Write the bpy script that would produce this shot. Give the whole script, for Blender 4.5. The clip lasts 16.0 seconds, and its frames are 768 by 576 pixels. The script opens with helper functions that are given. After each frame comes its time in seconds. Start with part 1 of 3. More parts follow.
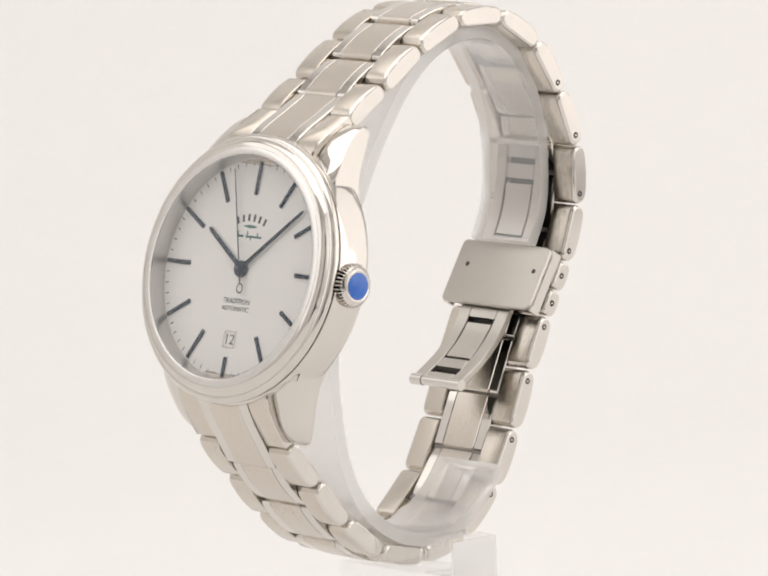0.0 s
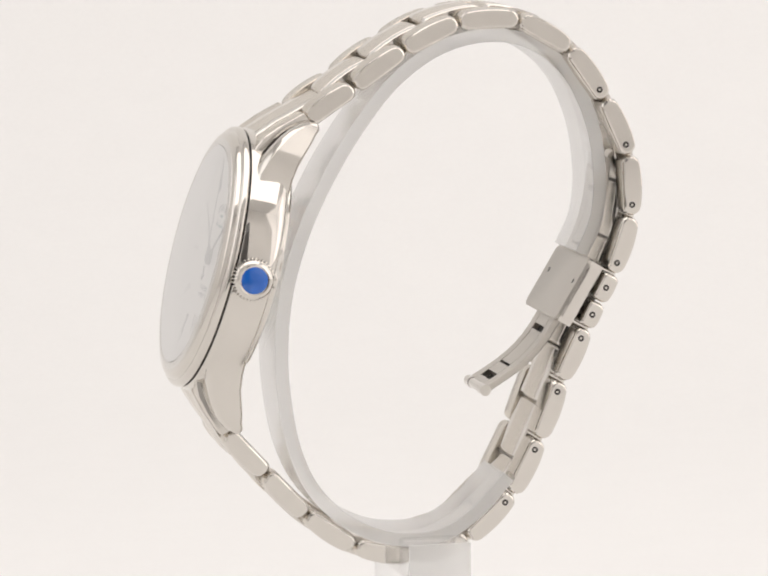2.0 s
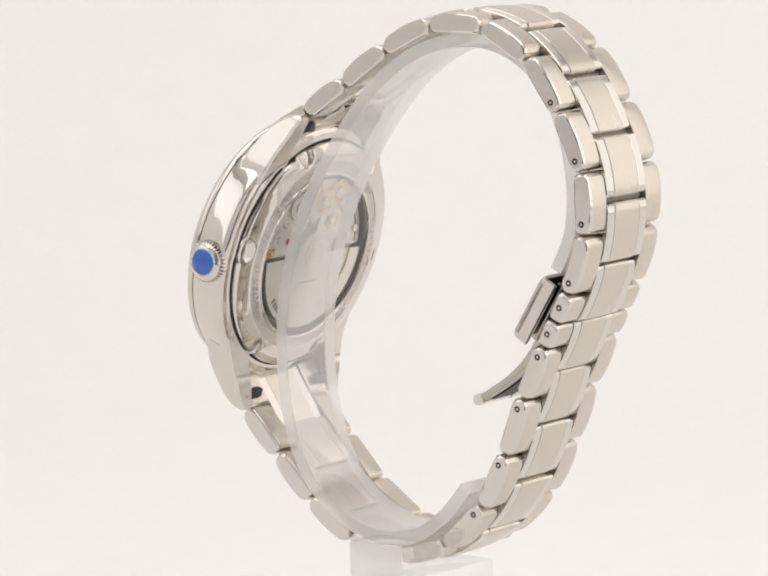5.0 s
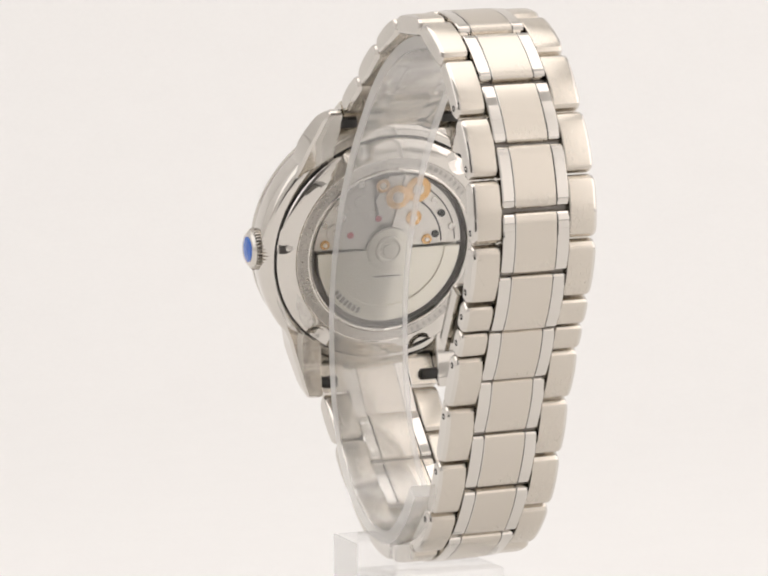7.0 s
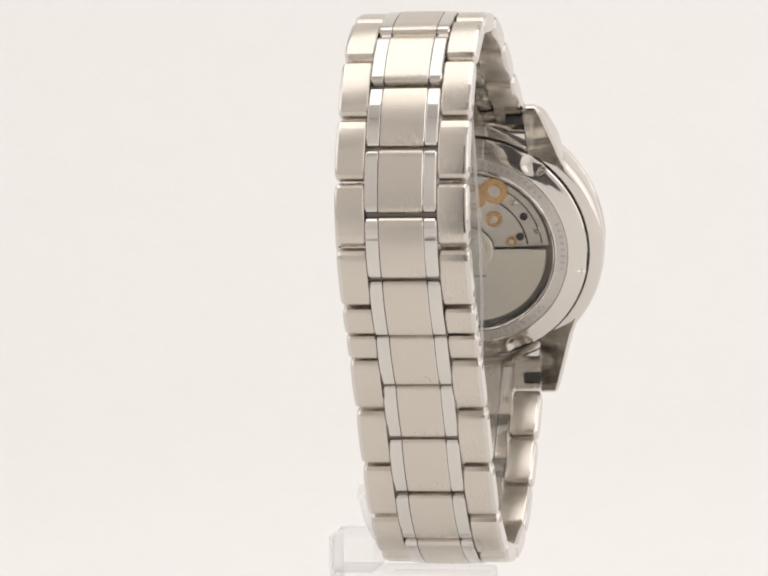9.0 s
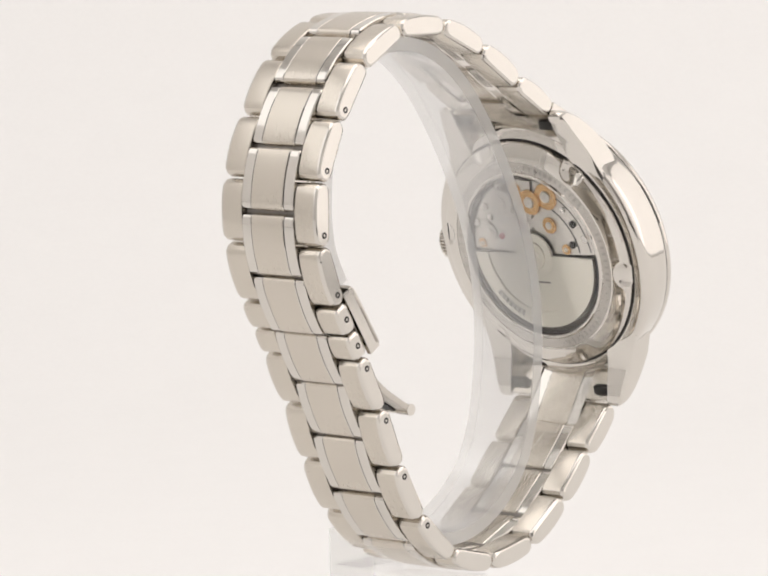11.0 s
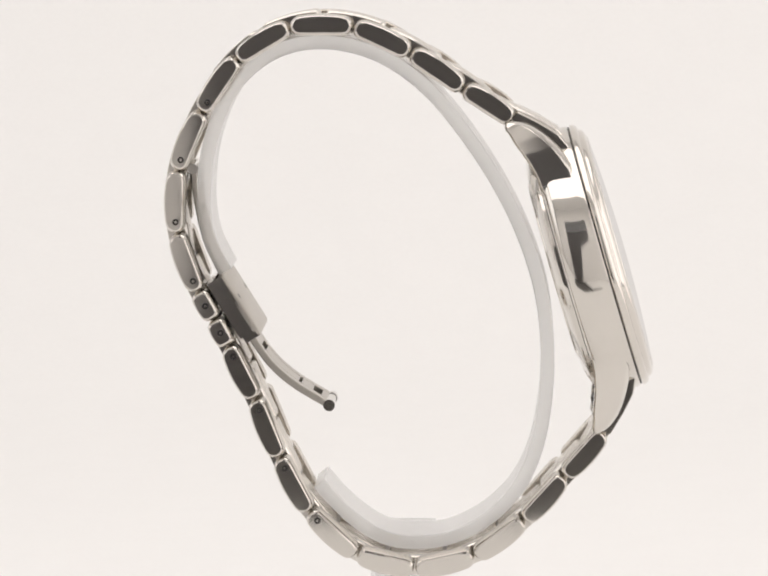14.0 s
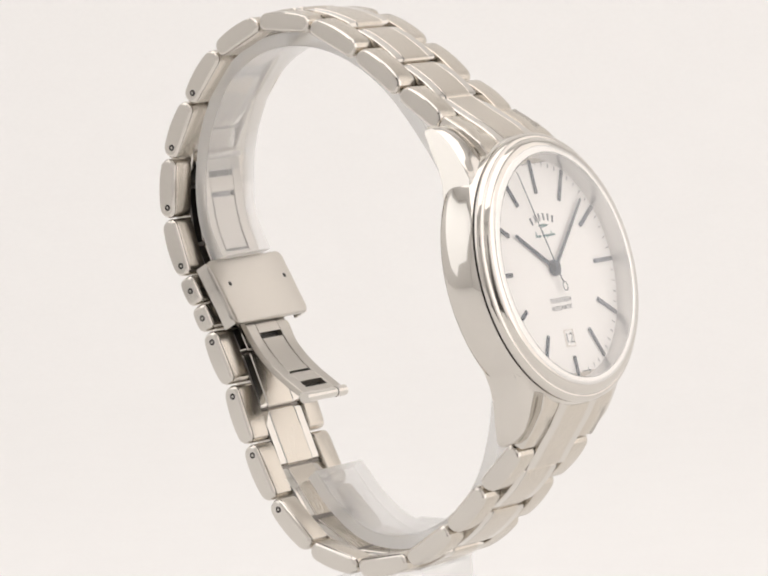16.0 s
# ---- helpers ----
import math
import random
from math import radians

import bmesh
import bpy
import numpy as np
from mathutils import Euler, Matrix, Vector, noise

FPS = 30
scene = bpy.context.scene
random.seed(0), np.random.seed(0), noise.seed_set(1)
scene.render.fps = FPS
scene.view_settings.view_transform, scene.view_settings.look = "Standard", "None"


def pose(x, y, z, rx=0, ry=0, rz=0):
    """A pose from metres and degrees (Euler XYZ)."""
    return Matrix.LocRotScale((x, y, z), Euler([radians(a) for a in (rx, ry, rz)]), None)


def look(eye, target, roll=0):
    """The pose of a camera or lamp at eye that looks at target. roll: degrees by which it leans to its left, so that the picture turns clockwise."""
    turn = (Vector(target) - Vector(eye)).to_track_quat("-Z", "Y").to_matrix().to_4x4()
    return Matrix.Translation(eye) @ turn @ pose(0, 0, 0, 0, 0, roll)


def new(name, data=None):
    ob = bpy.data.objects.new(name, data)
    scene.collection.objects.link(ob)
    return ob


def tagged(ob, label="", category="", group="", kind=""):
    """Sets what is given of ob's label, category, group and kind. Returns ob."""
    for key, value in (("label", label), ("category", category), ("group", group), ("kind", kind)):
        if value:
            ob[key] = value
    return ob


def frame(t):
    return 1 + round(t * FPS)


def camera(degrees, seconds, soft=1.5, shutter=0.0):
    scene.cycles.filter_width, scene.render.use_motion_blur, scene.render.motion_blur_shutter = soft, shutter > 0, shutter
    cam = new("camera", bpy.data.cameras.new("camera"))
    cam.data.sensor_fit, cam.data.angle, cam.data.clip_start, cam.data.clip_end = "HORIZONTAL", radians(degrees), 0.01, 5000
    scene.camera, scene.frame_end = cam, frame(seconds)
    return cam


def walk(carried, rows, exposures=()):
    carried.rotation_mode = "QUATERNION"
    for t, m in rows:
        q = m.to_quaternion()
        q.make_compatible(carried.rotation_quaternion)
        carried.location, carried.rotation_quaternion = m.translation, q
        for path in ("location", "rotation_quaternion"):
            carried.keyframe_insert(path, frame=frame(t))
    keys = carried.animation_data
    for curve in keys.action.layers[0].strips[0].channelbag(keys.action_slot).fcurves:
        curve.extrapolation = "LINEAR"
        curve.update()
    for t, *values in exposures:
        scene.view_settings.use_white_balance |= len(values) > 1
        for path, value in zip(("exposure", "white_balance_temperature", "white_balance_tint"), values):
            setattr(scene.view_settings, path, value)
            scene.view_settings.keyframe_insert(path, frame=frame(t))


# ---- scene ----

MM = 0.001
TABLE = 0.085      # height of the turning axis' reference point over the floor


# ---- camera: stands still ----
cam = camera(9.85, 16.0, soft=2.1)
EYE = pose(0, -0.720, TABLE + 0.08424, 82.991, 0.8526, 0.2210)
walk(cam, [(0.0, EYE), (16.0, EYE)])


# ---- light ----
def area_lamp(name, eye, target, sx, sy, watts, colour):
    data = bpy.data.lights.new(name, "AREA")
    data.shape, data.size, data.size_y, data.energy, data.color = "RECTANGLE", sx, sy, watts, colour
    ob = new(name, data)
    ob.matrix_world = look(eye, target)
    return ob


area_lamp("tent_lamp_top", (-0.06, 0.03, 0.94), (-0.06, 0.10, 0), 1.1, 0.9, 3.9, (1.0, 0.955, 0.935))
area_lamp("tent_lamp_side", (0.775, 0.06, 0.47), (0, 0.06, 0.47), 1.0, 0.9, 1.78, (1.0, 0.935, 0.905))
area_lamp("tent_lamp_front", (0.57, -0.37, 0.43), (0, -0.02, 0.25), 0.66, 0.8, 1.07, (1.0, 0.945, 0.92))
# added fill from the left to brighten the dial, not a known lamp
area_lamp("fill_lamp_left", (-0.775, -0.06, 0.5), (0, 0.02, 0.38), 0.9, 0.8, 1.47, (0.96, 0.97, 0.985))

world = bpy.data.worlds.new("room")
scene.world = world
world.use_nodes = True
world.node_tree.nodes["Background"].inputs[0].default_value = (0.30, 0.29, 0.29, 1)
world.node_tree.nodes["Background"].inputs[1].default_value = 0.7
scene.view_settings.exposure = 0.0


# ---- materials ----
def material(name, base, rough=0.5, metal=0.0, grain=0.0, grain_scale=(300, 300, 300), bump=0.0, vary=0.06, rough_vary=0.0, **extra):
    mat = bpy.data.materials.new(name)
    mat.use_nodes = True
    nt = mat.node_tree
    bsdf = nt.nodes["Principled BSDF"]
    bsdf.inputs["Metallic"].default_value = metal
    for key, value in extra.items():
        bsdf.inputs[key.replace("_", " ")].default_value = value
    coord = nt.nodes.new("ShaderNodeTexCoord")
    mapping = nt.nodes.new("ShaderNodeMapping")
    mapping.inputs["Scale"].default_value = grain_scale
    nt.links.new(coord.outputs["Object"], mapping.inputs["Vector"])
    fine = nt.nodes.new("ShaderNodeTexNoise")
    fine.inputs["Scale"].default_value, fine.inputs["Detail"].default_value = 1.0, 4.0
    nt.links.new(mapping.outputs["Vector"], fine.inputs["Vector"])
    coarse = nt.nodes.new("ShaderNodeTexNoise")
    coarse.inputs["Scale"].default_value, coarse.inputs["Detail"].default_value = 90.0, 3.0
    nt.links.new(coord.outputs["Object"], coarse.inputs["Vector"])
    mixed = nt.nodes.new("ShaderNodeMath")
    mixed.operation = "MULTIPLY_ADD"
    mixed.inputs[1].default_value = 0.6
    nt.links.new(fine.outputs["Fac"], mixed.inputs[0])
    half = nt.nodes.new("ShaderNodeMath")
    half.operation = "MULTIPLY"
    half.inputs[1].default_value = 0.4
    nt.links.new(coarse.outputs["Fac"], half.inputs[0])
    nt.links.new(half.outputs[0], mixed.inputs[2])
    ramp = nt.nodes.new("ShaderNodeMapRange")
    ramp.inputs["From Min"].default_value, ramp.inputs["From Max"].default_value = 0.3, 0.7
    ramp.inputs["To Min"].default_value, ramp.inputs["To Max"].default_value = 1.0 - vary, 1.0
    nt.links.new(mixed.outputs[0], ramp.inputs["Value"])
    tint = nt.nodes.new("ShaderNodeVectorMath")
    tint.operation = "SCALE"
    tint.inputs[0].default_value = base
    nt.links.new(ramp.outputs[0], tint.inputs["Scale"])
    nt.links.new(tint.outputs[0], bsdf.inputs["Base Color"])
    gloss = nt.nodes.new("ShaderNodeMapRange")
    gloss.inputs["From Min"].default_value, gloss.inputs["From Max"].default_value = 0.3, 0.7
    gloss.inputs["To Min"].default_value, gloss.inputs["To Max"].default_value = max(rough - rough_vary, 0.0), rough + rough_vary
    nt.links.new(mixed.outputs[0], gloss.inputs["Value"])
    nt.links.new(gloss.outputs[0], bsdf.inputs["Roughness"])
    if bump:
        node = nt.nodes.new("ShaderNodeBump")
        node.inputs["Strength"].default_value, node.inputs["Distance"].default_value = bump, 0.00005
        nt.links.new(fine.outputs["Fac"], node.inputs["Height"])
        nt.links.new(node.outputs[0], bsdf.inputs["Normal"])
    return mat


POLISHED = material("polished_steel", (0.69, 0.66, 0.615), 0.06, 1.0, rough_vary=0.03, vary=0.04)
BRUSHED = material("brushed_steel", (0.635, 0.588, 0.52), 0.27, 1.0, grain_scale=(9000, 9000, 500), bump=0.004, rough_vary=0.008, vary=0.012)
BRUSHED_IN = material("satin_steel", (0.55, 0.52, 0.475), 0.32, 1.0, grain_scale=(200, 9000, 9000), bump=0.03, rough_vary=0.03, vary=0.04)
# also paints the shade of the holes round the pins
SEAM_AND_SHADE = material("dark_seam_and_shade", (0.03, 0.028, 0.026), 0.6, 0.3)
DIAL = material("silver_white_dial", (0.925, 0.905, 0.875), 0.38, 0.0, grain_scale=(4000, 4000, 4000), bump=0.05, vary=0.03)
BLUED = material("blued_steel", (0.035, 0.055, 0.085), 0.25, 0.6, vary=0.2)
SILVERED = material("silvered_ring", (0.66, 0.645, 0.625), 0.30, 1.0)
CRYSTAL_EDGE = material("satin_crystal_edge", (0.74, 0.725, 0.70), 0.24, 1.0, grain_scale=(400, 400, 400), vary=0.03, rough_vary=0.02)
SATIN_RING = material("satin_engraved_ring", (0.60, 0.575, 0.54), 0.3, 1.0, grain_scale=(2500, 2500, 2500), vary=0.12, rough_vary=0.06)
INK = material("dark_ink", (0.04, 0.05, 0.06), 0.6)
GREEN_INK = material("green_ink", (0.05, 0.16, 0.15), 0.6)
BLUE = material("blue_cabochon", (0.008, 0.14, 0.62), 0.12, 0.0, vary=0.15, Coat_Weight=0.6)
GOLD = material("gilt_brass", (0.72, 0.46, 0.22), 0.25, 1.0)
RUBY = material("ruby_jewel", (0.5, 0.03, 0.08), 0.1)
ETCHED = material("etched_grey", (0.52, 0.50, 0.47), 0.6, 0.8)
# also paints gap shade on the movement ring and the rods between links
ENGRAVED_AND_SHADE = material("engraved_and_shade_grey", (0.30, 0.28, 0.26), 0.55, 0.7)
CHAMPAGNE = material("champagne_rotor", (0.80, 0.77, 0.68), 0.33, 1.0, grain_scale=(300, 9000, 9000), bump=0.06, vary=0.1)
PLATE = material("nickel_plate", (0.74, 0.71, 0.66), 0.3, 1.0, grain_scale=(1500, 1500, 1500), vary=0.15)
# also paints the shade behind slots, in sockets and in holes
DARK = material("dark_metal_and_shade", (0.05, 0.048, 0.045), 0.5, 0.5)


def clear(name, tint, rough, haze, ior, glow=0.6, sheen=1.0, rise=4.0):
    """A thin clear pane or sheet: straight through, but for its Fresnel gloss and a little milky haze."""
    mat = material(name, tint, rough, 0.0, rough_vary=rough * 0.4, vary=0.03)
    nt = mat.node_tree
    bsdf, out = nt.nodes["Principled BSDF"], nt.nodes["Material Output"]
    bsdf.inputs["IOR"].default_value = ior
    facing = nt.nodes.new("ShaderNodeLayerWeight")
    facing.inputs["Blend"].default_value = 0.5
    power = nt.nodes.new("ShaderNodeMath")
    power.operation = "POWER"
    power.inputs[1].default_value = rise
    nt.links.new(facing.outputs["Facing"], power.inputs[0])
    least = ((ior - 1) / (ior + 1)) ** 2
    fresnel = nt.nodes.new("ShaderNodeMath")
    fresnel.operation = "MULTIPLY_ADD"
    fresnel.inputs[1].default_value, fresnel.inputs[2].default_value = (1 - least) * sheen, least
    nt.links.new(power.outputs[0], fresnel.inputs[0])
    shine = nt.nodes.new("ShaderNodeBsdfGlossy")
    shine.inputs["Roughness"].default_value = rough
    through_it = nt.nodes.new("ShaderNodeBsdfTransparent")
    milky = nt.nodes.new("ShaderNodeMixShader")
    milky.inputs[0].default_value = haze
    nt.links.new(through_it.outputs[0], milky.inputs[1])
    glow_through = nt.nodes.new("ShaderNodeBsdfTranslucent")
    glow_through.inputs["Color"].default_value = (*tint, 1)
    cloudy = nt.nodes.new("ShaderNodeMixShader")
    cloudy.inputs[0].default_value = glow
    nt.links.new(bsdf.outputs[0], cloudy.inputs[1])
    nt.links.new(glow_through.outputs[0], cloudy.inputs[2])
    nt.links.new(cloudy.outputs[0], milky.inputs[2])
    both = nt.nodes.new("ShaderNodeMixShader")
    nt.links.new(fresnel.outputs[0], both.inputs[0])
    nt.links.new(milky.outputs[0], both.inputs[1])
    nt.links.new(shine.outputs[0], both.inputs[2])
    nt.links.new(both.outputs[0], out.inputs["Surface"])
    return mat


ACRYLIC = clear("clear_acrylic", (1.0, 1.0, 0.985), 0.2, 0.14, 1.49, 0.7, 0.95, 1.9)
ACRYLIC_CUT = clear("frosted_acrylic_edge", (1.0, 1.0, 0.99), 0.12, 0.45, 1.49, 0.75, 0.12, 3.0)
ACRYLIC_FOOT = clear("clear_acrylic_block", (0.97, 0.97, 0.96), 0.06, 0.05, 1.49, 0.6, 0.6, 4.0)
SAPPHIRE = clear("crystal_glass", (1.0, 1.0, 1.0), 0.01, 0.0, 1.7, sheen=2.0, rise=3.0)
BACK_GLASS = clear("back_window_glass", (1.0, 1.0, 1.0), 0.01, 0.0, 1.5, sheen=0.8, rise=5.0)
CARD = material("white_seamless_card", (0.86, 0.855, 0.845), 0.85, 0.0, grain_scale=(700, 700, 700), bump=0.05, vary=0.02)
CLOTH = material("white_tent_cloth", (0.88, 0.875, 0.865), 0.9, 0.0, grain_scale=(1500, 1500, 1500), bump=0.1, vary=0.03)
FRONT_CLOTH = material("off_white_cloth", (0.82, 0.81, 0.80), 0.9, 0.0, grain_scale=(1500, 1500, 1500), bump=0.1, vary=0.04)
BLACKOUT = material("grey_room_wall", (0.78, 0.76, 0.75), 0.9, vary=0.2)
TABLE_TOP = material("dark_table_top", (0.11, 0.105, 0.10), 0.6, vary=0.2)


# ---- mesh helpers ----
def mesh_object(name, bm, mats, m=None, smooth=35):
    bmesh.ops.recalc_face_normals(bm, faces=bm.faces)
    me = bpy.data.meshes.new(name)
    bm.to_mesh(me)
    bm.free()
    for mat in (mats if isinstance(mats, (list, tuple)) else [mats]):
        me.materials.append(mat)
    if smooth:
        me.shade_smooth()
        me.set_sharp_from_angle(angle=radians(smooth))
    ob = new(name, me)
    if m is not None:
        ob.matrix_basis = m
    return ob


def part(name, bm, mats, parent, label="", m=None, smooth=35):
    ob = mesh_object(name, bm, mats, m, smooth)
    ob.parent = parent
    return tagged(ob, label)


def loft(bm, rings, mats=None, closed=True, cap=True, loop=False):
    """Faces between rings of points; mats: the material slot of each gap."""
    made = [[bm.verts.new(p) for p in ring] for ring in rings]
    n = len(made[0])
    gaps = list(zip(made, made[1:])) + ([(made[-1], made[0])] if loop else [])
    for k, (a, b) in enumerate(gaps):
        for i in range(n if closed else n - 1):
            j = (i + 1) % n
            f = bm.faces.new((a[i], a[j], b[j], b[i]))
            f.material_index = mats[k] if mats else 0
    if cap and not loop:
        for ring, k in ((made[0], 0), (made[-1], -1)):
            f = bm.faces.new(ring)
            f.material_index = mats[k] if mats else 0
    return bm


def lathe(bm, profile, steps=96, mats=None):
    """Turns (radius, depth) about the depth axis (local y)."""
    rings = []
    for r, b in profile:
        rings.append([(r * math.cos(2 * math.pi * i / steps) * MM, b * MM, r * math.sin(2 * math.pi * i / steps) * MM) for i in range(steps)])
    return loft(bm, rings, mats, cap=False)


def box(bm, x0, x1, y0, y1, z0, z1, bevel=0.0, unit=MM, slot=0):
    vs = [bm.verts.new((x * unit, y * unit, z * unit)) for x in (x0, x1) for y in (y0, y1) for z in (z0, z1)]
    faces = []
    for ids in ((0, 1, 3, 2), (4, 6, 7, 5), (0, 4, 5, 1), (2, 3, 7, 6), (0, 2, 6, 4), (1, 5, 7, 3)):
        f = bm.faces.new([vs[i] for i in ids])
        f.material_index = slot
        faces.append(f)
    if bevel:
        edges = list({e for f in faces for e in f.edges})
        bmesh.ops.bevel(bm, geom=edges, offset=bevel * unit, segments=2, affect="EDGES", profile=0.5)
    return bm


def rod(bm, p, q, r, steps=16, slot=0):
    p, q = Vector(p), Vector(q)
    d = (q - p).normalized()
    a = d.orthogonal().normalized()
    b = d.cross(a)
    rings = [[(c + (a * math.cos(2 * math.pi * i / steps) + b * math.sin(2 * math.pi * i / steps)) * r) * MM for i in range(steps)] for c in (p, q)]
    return loft(bm, rings, [slot])


def rounded(s0, s1, t0, t1, r, bulge=0.0, seg=3):
    """A rounded rectangle in (s, t) whose t1 side swells by bulge."""
    pts = []
    for cs, ct, a0 in ((s1 - r, t1 - r, 0), (s0 + r, t1 - r, 90), (s0 + r, t0 + r, 180), (s1 - r, t0 + r, 270)):
        for k in range(seg + 1):
            a = radians(a0 + 90 * k / seg)
            pts.append((cs + r * math.cos(a), ct + r * math.sin(a)))
        if a0 == 0:
            for k in range(1, 10):
                pts.append((s1 - r + (s0 + r - s1 + r) * k / 10, t1))
    mid, half = (s0 + s1) / 2, (s1 - s0) / 2
    return [(s, t + (bulge * (1 - ((s - mid) / half) ** 2) if t > (t0 + t1) / 2 else 0)) for s, t in pts]


def shrink(poly, d):
    cs, ct = sum(p[0] for p in poly) / len(poly), sum(p[1] for p in poly) / len(poly)
    hs, ht = max(abs(p[0] - cs) for p in poly), max(abs(p[1] - ct) for p in poly)
    return [(cs + (s - cs) * (1 - d / hs), ct + (t - ct) * (1 - d / ht)) for s, t in poly]


def slab(bm, poly, xs, insets, mats):
    """A link: the outline in (s, t) carried across x, drawn in by insets."""
    rings = []
    for x, d in zip(xs, insets):
        rings.append([(x * MM, t * MM, s * MM) for s, t in (shrink(poly, d) if d else poly)])
    return loft(bm, rings, mats)


# ---- the place: a white photo tent ----
def tent():
    bm = bmesh.new()
    prof = [(-0.32, 0.0), (0.35, 0.0)]
    prof += [(0.35 + 0.35 * math.sin(radians(a)), 0.35 - 0.35 * math.cos(radians(a))) for a in range(6, 91, 6)]
    prof += [(0.70, 1.0)]
    rings = [[(x, y, z) for y, z in prof] for x in (-0.78, 0.78)]
    loft(bm, rings, closed=False, cap=False)
    back = [[(x, y + (0.012 if z > 0.001 else 0), z - (0.012 if y < 0.69 else 0)) for y, z in prof] for x in (-0.78, 0.78)]
    loft(bm, back, closed=False, cap=False)
    tagged(mesh_object("backdrop", bm, CARD, smooth=60), "white seamless card sweep curving up behind the watch", "backdrop", kind="structure")
    for name, dims in (("wall_left", (-0.80, -0.785, -0.72, 0.72, 0, 1.0)), ("wall_right", (0.785, 0.80, -0.72, 0.72, 0, 1.0))):
        tagged(mesh_object(name, box(bmesh.new(), *dims, unit=1.0), CLOTH, smooth=0), "white cloth side of a photo tent", "tent wall", kind="structure")
    tagged(mesh_object("ceiling", box(bmesh.new(), -0.80, 0.80, -0.72, 0.72, 1.003, 1.015, unit=1.0), CLOTH, smooth=0), "white cloth top of a photo tent", "tent top", kind="structure")
    # front curtain with the slot that the camera looks through
    bm = bmesh.new()
    x0, x1, z0, z1 = -0.11, 0.11, 0.0, 0.72
    for slot, dims in ((0, (-0.785, x0, 0, 1.0)), (0, (x1, 0.785, 0, 1.0)), (0, (x0, x1, z1, 1.0))):
        box(bm, dims[0], dims[1], -0.712, -0.703, dims[2], dims[3], unit=1.0, slot=slot)
    tagged(mesh_object("wall_front", bm, FRONT_CLOTH, smooth=0), "off-white cloth front of a photo tent with a slot", "tent wall", kind="structure")
    # unseen white strips beside the slot, added to reflect light into link sides
    for name, a, b in (("reflector_left", -0.785, -0.13), ("reflector_right", 0.13, 0.785)):
        tagged(mesh_object(name, box(bmesh.new(), a, b, -0.70, -0.325, -0.013, 0.0, unit=1.0), CLOTH, smooth=0), "unseen white cloth reflector added beside the slot", "tent floor", kind="structure")
    # the dark table top that the card lies on, and the dark room outside the slot
    tagged(mesh_object("table_top", box(bmesh.new(), -0.80, 0.80, -0.72, 0.72, -0.05, -0.014, unit=1.0), TABLE_TOP, smooth=0), "dark table top under the white card", "table", kind="structure")
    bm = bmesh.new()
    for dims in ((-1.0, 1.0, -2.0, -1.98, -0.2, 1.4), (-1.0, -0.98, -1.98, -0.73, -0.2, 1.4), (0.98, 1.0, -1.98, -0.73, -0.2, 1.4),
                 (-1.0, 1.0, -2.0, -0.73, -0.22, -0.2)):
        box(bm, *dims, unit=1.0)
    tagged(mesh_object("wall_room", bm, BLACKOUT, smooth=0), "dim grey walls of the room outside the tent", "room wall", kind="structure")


# ---- the watch ----
LEAN = 15.5
CASE = pose(0.1 * MM, -32.64 * MM, 1.61 * MM, -LEAN, 0, 0)
# joints of the bracelet in (y, z), from the upper lugs over the top and round to the lower ones
JOINTS = [(-17.4, 24.0), (-9.5, 29.2), (-1.2, 35.0), (7.8, 39.3), (18.0, 39.4), (26.5, 34.4), (32.3, 26.0), (36.4, 16.7), (36.7, 6.6),
          (33.4, -2.8), (30.9, -7.3), (28.7, -11.5), (24.5, -20.1), (20.8, -29.6), (16.2, -38.5), (8.7, -45.6), (-0.7, -48.0),
          (-10.4, -46.0), (-18.4, -40.2), (-24.9, -33.1), (-31.3, -26.0)]


def span(p, q, lift=0.0):
    """The pose of a piece that runs from p to q in the watch's middle plane (local y outwards, z back along the run), and its length."""
    d = Vector((q[0] - p[0], q[1] - p[1]))
    n = Vector((-d.y, d.x)).normalized()
    c = Vector(((p[0] + q[0]) / 2, (p[1] + q[1]) / 2)) + n * lift
    e = d.normalized()
    m = Matrix(((1, 0, 0, 0), (0, n.x, -e.x, c.x * MM), (0, n.y, -e.y, c.y * MM), (0, 0, 0, 1)))
    return m, d.length


THICK = 3.0


